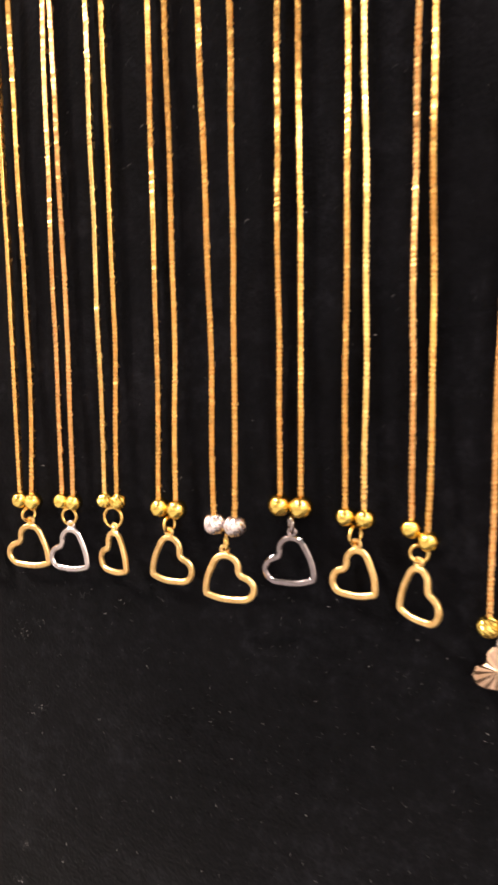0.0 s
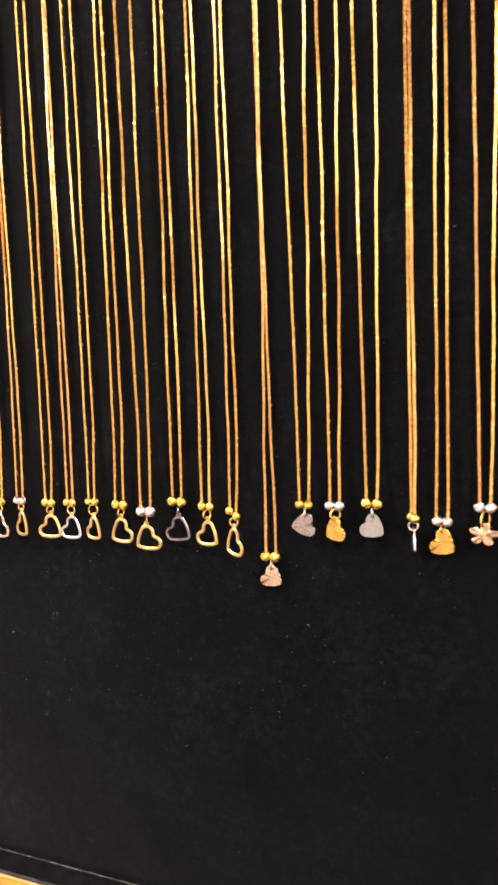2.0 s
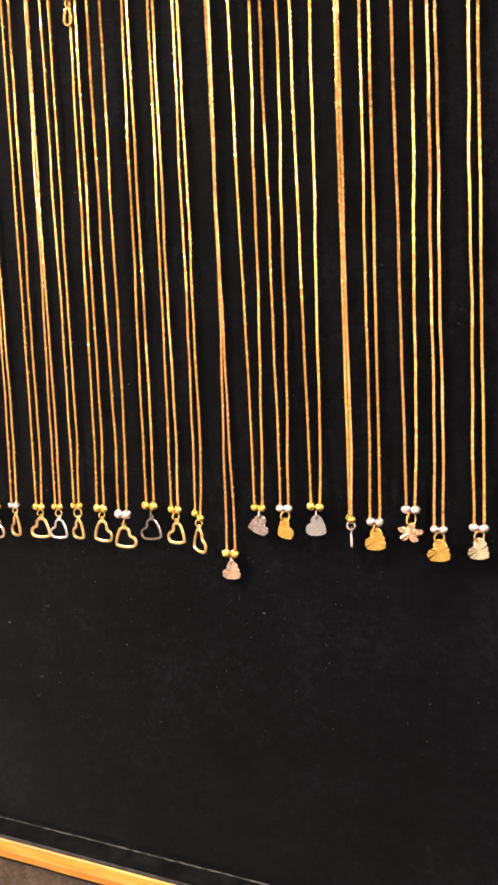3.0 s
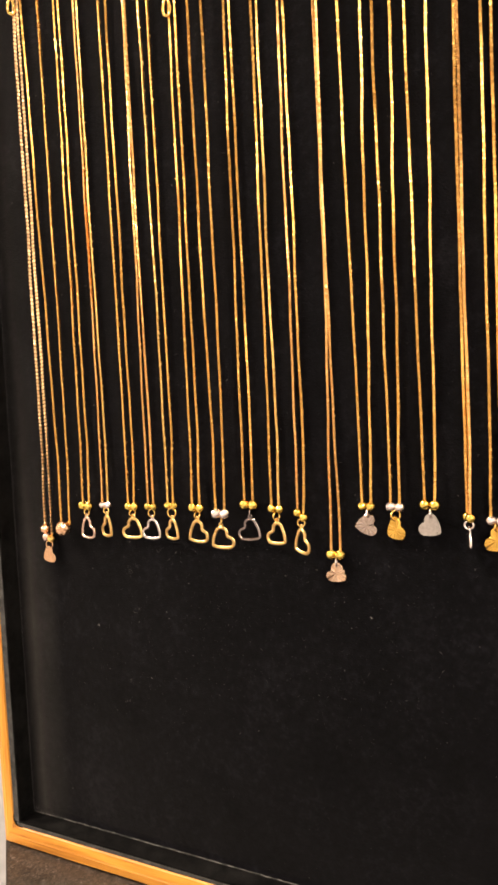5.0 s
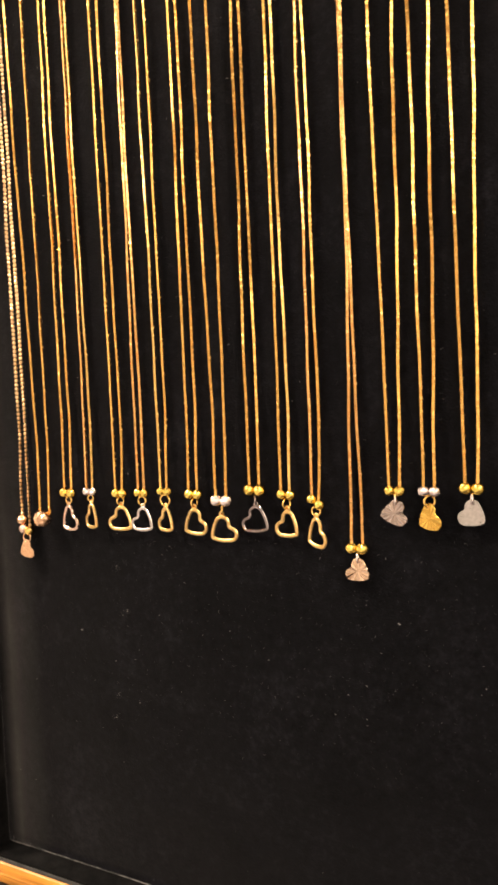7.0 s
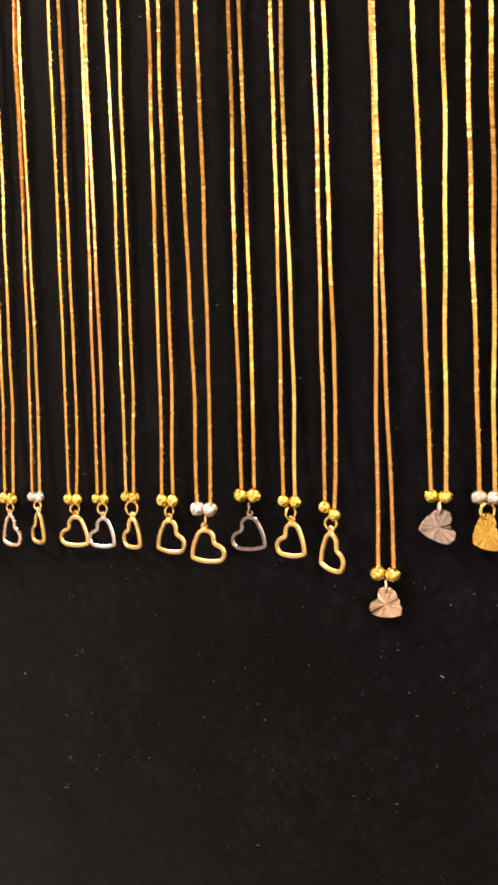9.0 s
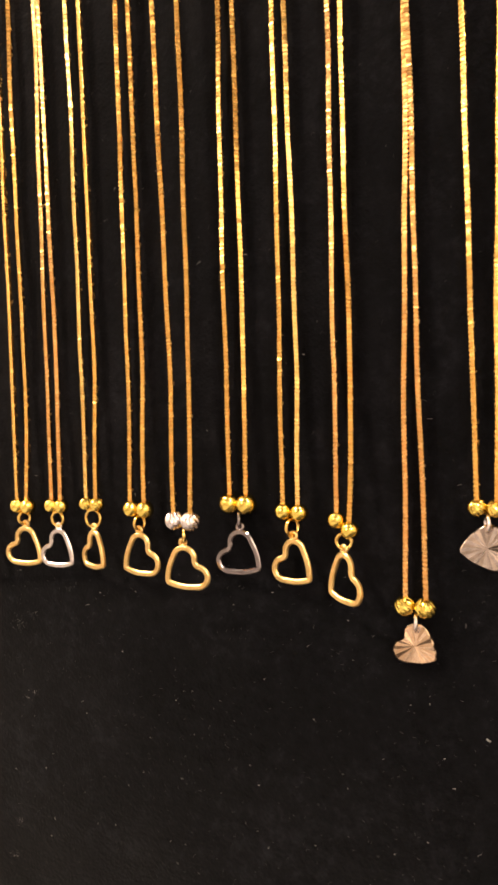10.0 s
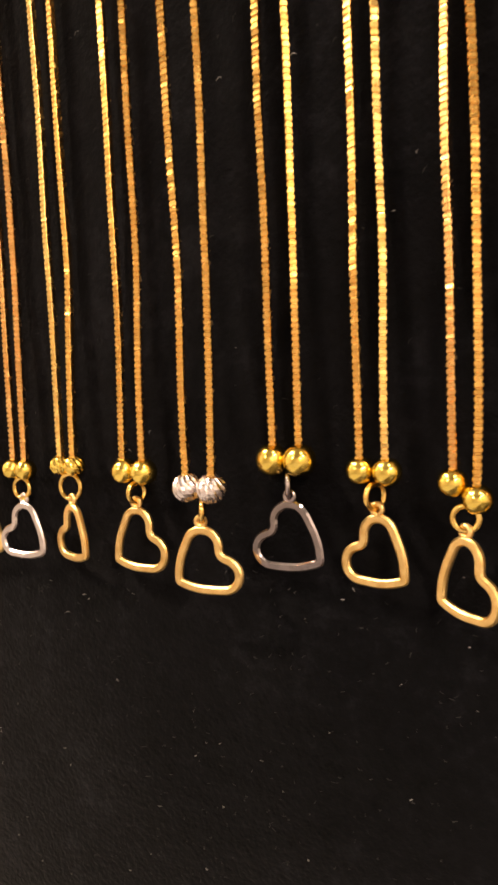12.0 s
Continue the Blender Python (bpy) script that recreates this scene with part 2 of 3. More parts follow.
def rail(name, i, mat):
    verts, faces, steps = [], [], 24
    (xa, za, sxa, sza), (xb, zb, sxb, szb) = CORNERS[i], CORNERS[(i + 1) % 4]
    k = len(PROFILE)
    for s in range(steps + 1):
        f = s / steps
        for u, y in PROFILE:
            pa = Vector((xa + sxa * u, y, za + sza * u))
            pb = Vector((xb + sxb * u, y, zb + szb * u))
            q = pa.lerp(pb, f)
            worn = noise.noise(Vector((q.x * 90, q.z * 90, u * 300))) * (0.00018 if 0 < s < steps else 0)
            verts.append((q.x, q.y + worn, q.z))
    for s in range(steps):
        for j in range(k):
            a, c = s * k + j, s * k + (j + 1) % k
            faces.append((a, c, c + k, a + k))
    faces += [tuple(range(k)), tuple(range(steps * k + k - 1, steps * k - 1, -1))]
    bm = bmesh.new()
    vs = [bm.verts.new(q) for q in verts]
    for f in faces:
        bm.faces.new([vs[j] for j in f])
    return part(name, bm, mat, tray)


for i, mat in enumerate((WOOD_X, WOOD_Z, WOOD_X, WOOD_Z)):
    rail("frame_rail", i, mat)



def fillet(name, i, radius, y0, y1, mat, label=""):
    """Rounds the inner corner of the frame: a concave wedge between two rails."""
    x, z, sx, sz = CORNERS[i]
    sx = math.copysign(1, sx)
    arc = [(x - sx * radius * (1 - math.cos(radians(a))), z - sz * radius * (1 - math.sin(radians(a)))) for a in range(0, 91, 9)]
    outline = [(x + sx * 0.0006, z + sz * 0.0006)] + arc
    bm = bmesh.new()
    front, back = ([bm.verts.new((q[0], y, q[1])) for q in outline] for y in (y0, y1))
    n = len(outline)
    bm.faces.new(front)
    bm.faces.new(back[::-1])
    for j in range(n):
        bm.faces.new((front[j], back[j], back[(j + 1) % n], front[(j + 1) % n]))
    return part(name, bm, mat, tray, label)


for i in range(4):
    fillet("corner_fillet", i, 0.0034, -0.0107, -0.0103, WOOD_X)
    fillet("liner_corner", i, 0.0056, -0.01025, 0.0002, LINER)

XV, ZV = 0.0016, 0.0021                                # liner thickness
bm = bmesh.new()
NX, NZ = 90, 110
grid = [[bm.verts.new((XI + XV + (XR - XI - 2 * XV) * i / NX, 0.00035 * noise.noise(Vector((i * 0.21, j * 0.21, 3))) + 0.00035,
                       ZI + ZV + (ZT - ZI - 2 * ZV) * j / NZ)) for j in range(NZ + 1)] for i in range(NX + 1)]
for i in range(NX):
    for j in range(NZ):
        bm.faces.new((grid[i][j], grid[i + 1][j], grid[i + 1][j + 1], grid[i][j + 1]))
bmesh.ops.solidify(bm, geom=bm.faces[:], thickness=-0.003)
part("velvet_panel", bm, VELVET, tray, "black velvet backing with lint, uneven nap and light painted along its left fold", smooth=True)
for nm, a in (("velvet_liner", (XL, XR, ZI, ZI + ZV)), ("velvet_liner", (XL, XR, ZT - ZV, ZT)),
              ("velvet_liner", (XL, XI + XV, ZI + ZV, ZT - ZV)), ("velvet_liner", (XR - XV, XR, ZI + ZV, ZT - ZV))):
    box(nm, a[0], a[1], -0.0097, 0.004, a[2], a[3], LINER, tray, 0.0004)
    box("liner_edge", a[0] + 0.0002, a[1] - 0.0002, -0.0101, -0.0098, a[2] + 0.0002, a[3] - 0.0002, EDGE, tray, 0.0001, "worn grey edge of the velvet liner")


def tube(pts, radius, sides=6):
    verts, faces = [], []
    for i, q in enumerate(pts):
        q = Vector(q)
        d = (Vector(pts[min(i + 1, len(pts) - 1)]) - Vector(pts[max(i - 1, 0)])).normalized()
        a = d.orthogonal().normalized()
        c = d.cross(a)
        for s in range(sides):
            t = 2 * math.pi * s / sides
            verts.append(q + (a * math.cos(t) + c * math.sin(t)) * radius)
    for i in range(len(pts) - 1):
        for s in range(sides):
            j = (s + 1) % sides
            faces.append((i * sides + s, i * sides + j, (i + 1) * sides + j, (i + 1) * sides + s))
    return verts, faces


seam = [(XI + 0.002 + (XR - XI - 0.004) * i / 160, -0.0002 + 0.0001 * random.random(), ZI + ZV + 0.0001 + 0.00025 * random.random()) for i in range(161)]
mesh_ob("seam", *tube(seam, 0.00028, 5), SEAM, tray, True, "worn grey fold of the velvet")
seam = [(XI + XV + 0.0001 + 0.0002 * random.random(), -0.0002, ZI + 0.003 + (ZT - ZI - 0.006) * i / 160) for i in range(161)]
mesh_ob("seam", *tube(seam, 0.00022, 5), VELVET, tray, True)

# lint: short fibres and dust lying on the velvet
rng = random.Random(7)
verts, faces = [], []
for i in range(1100):
    x, z = rng.uniform(-0.155, 0.15), ZI + 0.004 + rng.random() ** 1.2 * 0.36
    if i < 380:
        x, z = rng.uniform(-0.14, 0.06), rng.uniform(0.07, 0.15)
    if i < 3:
        x, z = ((-0.137, 0.0278), (-0.1154, 0.1101), (0.0127, 0.1259))[i]
    ang, ln, w = rng.uniform(0, 3.14), rng.uniform(0.00005, 0.00024) * (1 + (rng.random() < 0.05)), rng.uniform(0.00003, 0.00008)
    if i < 3:
        ln, w = 0.0004, 0.00018
    dx, dz, k = math.cos(ang) * ln, math.sin(ang) * ln, len(verts)
    bend = rng.uniform(-0.3, 0.3) * ln
    mid = (x - dz / ln * bend, -0.0004, z + dx / ln * bend)
    vv, ff = tube([(x - dx, -0.0002, z - dz), mid, (x + dx, -0.0002, z + dz)], w, 4)
    verts += vv
    faces += [tuple(j + k for j in f) for f in ff]
# tufts of pale dust, and dim longer fibres of the nap
TUFTS = [(-0.0972, 0.1364, 0.0030), (-0.0919, 0.1392, 0.0016), (-0.0804, 0.1466, 0.0014), (-0.0929, 0.1194, 0.0024), (-0.1009, 0.0766, 0.0022),
         (-0.0993, 0.0861, 0.0018), (-0.1348, 0.1092, 0.0012), (0.0731, 0.0779, 0.0006), (-0.1602, 0.0125, 0.0040), (-0.1560, 0.0118, 0.0040), (-0.1490, 0.0110, 0.0030)]
fibres = [(rng.gauss(tx, ts * 0.5), rng.gauss(tz, ts * 0.35), 0.5) for tx, tz, ts in TUFTS for _ in range(int(9000 * ts))]
fibres += [(rng.uniform(-0.155, 0.10), rng.uniform(0.07, 0.36), 1.0) for _ in range(420)]
fibres += [(rng.uniform(-0.10, 0.04), rng.uniform(0.085, 0.155), 0.6) for _ in range(420)]
for x, z, k in fibres:
    z = max(z, ZI + ZV + 0.0004)
    ang, ln, w = rng.gauss(0.4, 0.6), k * rng.uniform(0.00022, 0.00055), rng.uniform(0.00003, 0.00006)
    dx, dz, at = math.cos(ang) * ln, math.sin(ang) * ln, len(verts)
    vv, ff = tube([(x - dx, -0.0002, z - dz), (x - dz * 0.2, -0.0004, z + dx * 0.2), (x + dx, -0.0002, z + dz)], w, 4)
    verts += vv
    faces += [tuple(j + at for j in f) for f in ff]
tagged(mesh_ob("lint", verts, faces, LINT), "grey lint and dust specks scattered on black velvet", "lint", kind="stuff")


# ---- necklaces ----
def link_shape(width, hh):
    """A square chain link with bevelled edges, half-height hh: its points and faces."""
    o, c, e = width / 2, width * 0.11, 0.00006
    verts, faces = [], []
    for h, k in ((-hh, 0.86), (-hh + e, 1.0), (hh - e, 1.0), (hh, 0.86)):
        for a, b2 in ((-o + c, -o), (o - c, -o), (o, -o + c), (o, o - c), (o - c, o), (-o + c, o), (-o, o - c), (-o, -o + c)):
            verts.append((a * k, b2 * k, h))
    for j in range(3):
        for i in range(8):
            m = (i + 1) % 8
            faces.append((j * 8 + i, j * 8 + m, j * 8 + 8 + m, j * 8 + 8 + i))
    return verts, faces + [tuple(range(7, -1, -1)), tuple(range(24, 32))]


def strand(name, xa, za, xb, zb, ya, seed, mat, parent, kind="box", width=0.00103, yb=-0.0011, bow=1.0, sag=0.0):
    """One hanging side of a chain, from (xa, za) above its bead to (xb, zb); box links alternate broad plates and recessed joints."""
    r = random.Random(seed)
    pitch = 0.00040 if kind == "box" else 0.00170
    length = zb - za
    count = int(length / pitch)
    ph, amp, tw = r.uniform(0, 9), r.uniform(0.00006, 0.00020), r.uniform(-0.25, 0.35)
    verts, faces = [], []
    if kind == "box":
        plate, joint = link_shape(width, 0.00028), link_shape(width * 0.76, 0.00020)
    else:
        bm = bmesh.new()
        bmesh.ops.create_icosphere(bm, subdivisions=1, radius=0.00088)
        plate = joint = ([(q.co.x, q.co.y * 0.5, q.co.z) for q in bm.verts], [tuple(q.index for q in f.verts) for f in bm.faces])
        bm.free()
    for i in range(count + 1):
        f = i / count
        z = za + length * f
        x = xa + (xb - xa) * (1 - (1 - f) ** bow) + sag * math.sin(math.pi * f) + amp * math.sin(z * 70 + ph) + amp * 0.5 * math.sin(z * 190 + 2 * ph)
        y = ya + (yb - ya) * min(1, f * 10.0) + 0.0001 * math.sin(z * 120 + ph)
        spin = tw + 0.55 * noise.noise(Vector((z * 15, seed * 1.7, 0))) + r.uniform(-0.08, 0.08) 
        if kind != "box":
            spin += 1.2 * (1 - min(1, f * 1.6)) + r.uniform(-0.3, 0.3)
        nod = r.gauss(0, 0.05) + 0.10 * noise.noise(Vector((z * 32, seed * 3.1, 9)))
        tilt = r.uniform(-0.07, 0.07) + 0.26 * min(1, f * 5) * (1 - 2 * (seed % 2)) * (0.6 + noise.noise(Vector((z * 15, seed * 2.3, 4))))
        c, s = math.cos(spin), math.sin(spin)
        k = len(verts)
        local, lf = joint if i % 2 else plate
        for a, b2, h in local:
            h2 = h + tilt * a
            b2 += nod * h
            verts.append((x + a * c - b2 * s, y + a * s + b2 * c, z + h2))
        faces += [tuple(j + k for j in q) for q in lf]
    ob = mesh_ob(name, verts, faces, mat, parent)
    return tagged(ob, kind="stuff")


def sphere_mesh(name, radius, cut, mat, seed, depth=0.04):
    """A bead: plain with a turned groove and drilled ends, or diamond-cut with slanting facets."""
    r = random.Random(seed)
    bm = bmesh.new()
    if cut and depth < 0.018:
        bmesh.ops.create_icosphere(bm, subdivisions=2, radius=radius)
    elif cut:
        bmesh.ops.create_uvsphere(bm, u_segments=39, v_segments=12, radius=radius)
        for q in bm.verts:
            a = math.atan2(q.co.y, q.co.x)
            h = math.asin(max(-1, min(1, q.co.z / radius)))
            q.co *= 1 + depth * math.sin(13 * a + 6.0 * h + seed) * math.cos(h) + r.uniform(-0.004, 0.004)
    else:
        bmesh.ops.create_uvsphere(bm, u_segments=28, v_segments=20, radius=radius)
        for q in bm.verts:
            h = q.co.z / radius
            if abs(h + 0.45) < 0.09 or abs(h - 0.58) < 0.05:
                q.co.x, q.co.y = q.co.x * 0.985, q.co.y * 0.985
    for q in bm.verts:
        if abs(q.co.z) > radius * 0.93:
            q.co.z *= 0.93
    me = bpy.data.meshes.new(name)
    bm.to_mesh(me)
    bm.free()
    me.materials.append(mat)
    if not cut:
        me.polygons.foreach_set("use_smooth", [True] * len(me.polygons))
    return me


def bead(parent, x, y, z, d, cut, mat, seed, label, tilt=0.0, depth=0.04):
    r = random.Random(seed)
    ob = new("bead", sphere_mesh("bead", d / 2, cut, mat, seed, depth))
    ob.parent = parent
    ob.matrix_basis = pose(x, y, z, r.uniform(-25, 25), tilt + r.uniform(-14, 14), r.uniform(0, 360))
    return tagged(ob, label)


def ring_part(name, parent, x, y, z, radius, wire, turn, mat, lean=0.0, label=""):
    verts, faces, n, m = [], [], 28, 8
    for i in range(n):
        a = 2 * math.pi * i / n
        for j in range(m):
            b2 = 2 * math.pi * j / m
            rr = radius + wire * math.cos(b2)
            verts.append((rr * math.cos(a), wire * math.sin(b2), rr * math.sin(a)))
    for i in range(n):
        for j in range(m):
            faces.append((i * m + j, i * m + (j + 1) % m, ((i + 1) % n) * m + (j + 1) % m, ((i + 1) % n) * m + j))
    ob = mesh_ob(name, verts, faces, mat, parent, True, label)
    ob.matrix_basis = pose(x, y, z, 0, lean, turn)
    return ob


def heart_outline(n, angle, flip, w, h):
    """Heart of two round lobes and a crisp tip, tipped by angle, width w, height h; its highest point is at z = 0."""
    c, tip = 0.84, -2.4
    raw = []
    far = math.hypot(c, tip)
    a0 = math.atan2(tip, -c) + math.acos(1 / far)          # where the side leaves the right lobe, seen from its middle
    for i in range(41):
        f = i / 40
        a = a0 + (math.pi - math.acos(c) - a0) * f
        raw.append((c + math.cos(a), math.sin(a)))
    start = raw[0]
    side = []
    for i in range(30):
        f = i / 30
        q = (start[0] * f, tip + (start[1] - tip) * f)
        bulge = 0.17 * math.sin(math.pi * f)
        d = Vector((start[0], start[1] - tip)).normalized()
        side.append((q[0] + d.y * bulge, q[1] - d.x * bulge))
    half = side + raw
    loop = half + [(-x, z) for x, z in half[-2:0:-1]]
    ext = loop + [loop[0]]
    cum = [0.0]
    for a, b2 in zip(ext, ext[1:]):
        cum.append(cum[-1] + math.hypot(b2[0] - a[0], b2[1] - a[1]))
    at = np.linspace(0, cum[-1], n, endpoint=False)
    xs, zs = np.interp(at, cum, [q[0] for q in ext]), np.interp(at, cum, [q[1] for q in ext])
    for _ in range(5):
        xs = (np.roll(xs, 1) + 2 * xs + np.roll(xs, -1)) / 4
        zs = (np.roll(zs, 1) + 2 * zs + np.roll(zs, -1)) / 4
    a = radians(angle)
    x2, z2 = xs * math.cos(a) - zs * math.sin(a), xs * math.sin(a) + zs * math.cos(a)
    if flip:
        x2 = -x2
    sx, sz = w / (x2.max() - x2.min()), h / (z2.max() - z2.min())
    return [((x - (x2.max() + x2.min()) / 2) * sx, (z - z2.max()) * sz) for x, z in zip(x2, z2)]


def inset(pts, dist):
    """The outline moved inwards by dist, with the run past a sharp corner gathered at one point."""
    n = len(pts)
    area = sum(pts[i][0] * pts[(i + 1) % n][1] - pts[(i + 1) % n][0] * pts[i][1] for i in range(n))
    sgn = 1 if area > 0 else -1
    out = []
    for i in range(n):
        a, c = pts[(i - 1) % n], pts[(i + 1) % n]
        d = Vector((c[0] - a[0], c[1] - a[1])).normalized()
        out.append(np.array((pts[i][0] - d.y * sgn * dist, pts[i][1] + d.x * sgn * dist)))
    arr = np.array(pts)
    good = [np.min(np.hypot(arr[:, 0] - q[0], arr[:, 1] - q[1])) > dist * 0.97 for q in out]
    for i in range(n):
        if not good[i]:
            lo, hi = 1, 1
            while not good[(i - lo) % n]:
                lo += 1
            while not good[(i + hi) % n]:
                hi += 1
            out[i] = (out[(i - lo) % n] * hi + out[(i + hi) % n] * lo) / (lo + hi)
    return out


def top_x(pts):
    return max(pts, key=lambda q: q[1])[0]


def open_heart(parent, mat, angle, flip, w, h, band, depth, label):
    """A flat heart-shaped band, bevelled on both edges."""
    pts = heart_outline(96, angle, flip, w, h)
    n, e = len(pts), 0.00024
    o1, i0, i1 = inset(pts, e), inset(pts, band), inset(pts, band - e)
    k, verts, faces = 8, [], []
    for q, a, c, d in zip(pts, o1, i1, i0):
        verts += [(a[0], -depth / 2, a[1]), (c[0], -depth / 2, c[1]), (d[0], -depth / 2 + e, d[1]), (d[0], depth / 2 - e, d[1]),
                  (c[0], depth / 2, c[1]), (a[0], depth / 2, a[1]), (q[0], depth / 2 - e, q[1]), (q[0], -depth / 2 + e, q[1])]
    for i in range(n):
        for j in range(k):
            faces.append((i * k + j, i * k + (j + 1) % k, ((i + 1) % n) * k + (j + 1) % k, ((i + 1) % n) * k + j))
    bm = bmesh.new()
    vs = [bm.verts.new(q) for q in verts]
    for f in faces:
        bm.faces.new([vs[j] for j in f])
    return part("heart_pendant", bm, mat, parent, label), top_x(pts)


def solid_heart(parent, mat, angle, flip, w, h, rays, label, plain=False, petals=0, flute=0.00026):
    """A thin plate with diamond-cut rays fanning from its middle; petals turns the outline into a flower."""
    if petals:
        pts = []
        for i in range(81):
            t = 2 * math.pi * i / 81
            rr = 0.46 + 0.54 * abs(math.cos(petals * t / 2 + 0.5)) ** 0.75
            pts.append((rr * math.cos(t + 0.35), rr * math.sin(t + 0.35)))
        xs, zs = [q[0] for q in pts], [q[1] for q in pts]
        pts = [((q[0] - (max(xs) + min(xs)) / 2) * w / (max(xs) - min(xs)), (q[1] - max(zs)) * h / (max(zs) - min(zs))) for q in pts]
    else:
        pts = heart_outline(84, angle, flip, w, h)
    n, t = len(pts), 0.00022
    cx, cz = sum(q[0] for q in pts) / n, sum(q[1] for q in pts) / n
    step = max(1, n // rays)
    bm = bmesh.new()
    rim, face = [], []
    for i, (x, z) in enumerate(pts):
        fold = 0.00016 * (0.5 + 0.5 * math.cos(2 * math.atan2(z - cz, x - cx) + angle))
        up = 0 if plain else fold + flute * (1 - abs((i % (2 * step)) / step - 1)) * (0.6 + 0.8 * ((i // (2 * step) * 7) % 5) / 5)
        rim.append(bm.verts.new((x, -t, z)))
        face.append(bm.verts.new((cx + (x - cx) * 0.94, -t - up - 0.00004, cz + (z - cz) * 0.94)))
    mid = bm.verts.new((cx, -t - (0 if plain else 0.00024), cz))
    back = [bm.verts.new((x, t, z)) for x, z in pts]
    for i in range(n):
        j = (i + 1) % n
        bm.faces.new((mid, face[i], face[j]))
        bm.faces.new((face[i], rim[i], rim[j], face[j]))
        bm.faces.new((rim[i], back[i], back[j], rim[j]))
    bm.faces.new(back[::-1])
    return part("heart_pendant" if not petals else "flower_pendant", bm, mat, parent, label), top_x(pts)


GB, SB = ("plain yellow gold bead", BEAD), ("diamond-cut white gold bead", SILVER)
GC = ("diamond-cut yellow gold bead", BEAD)
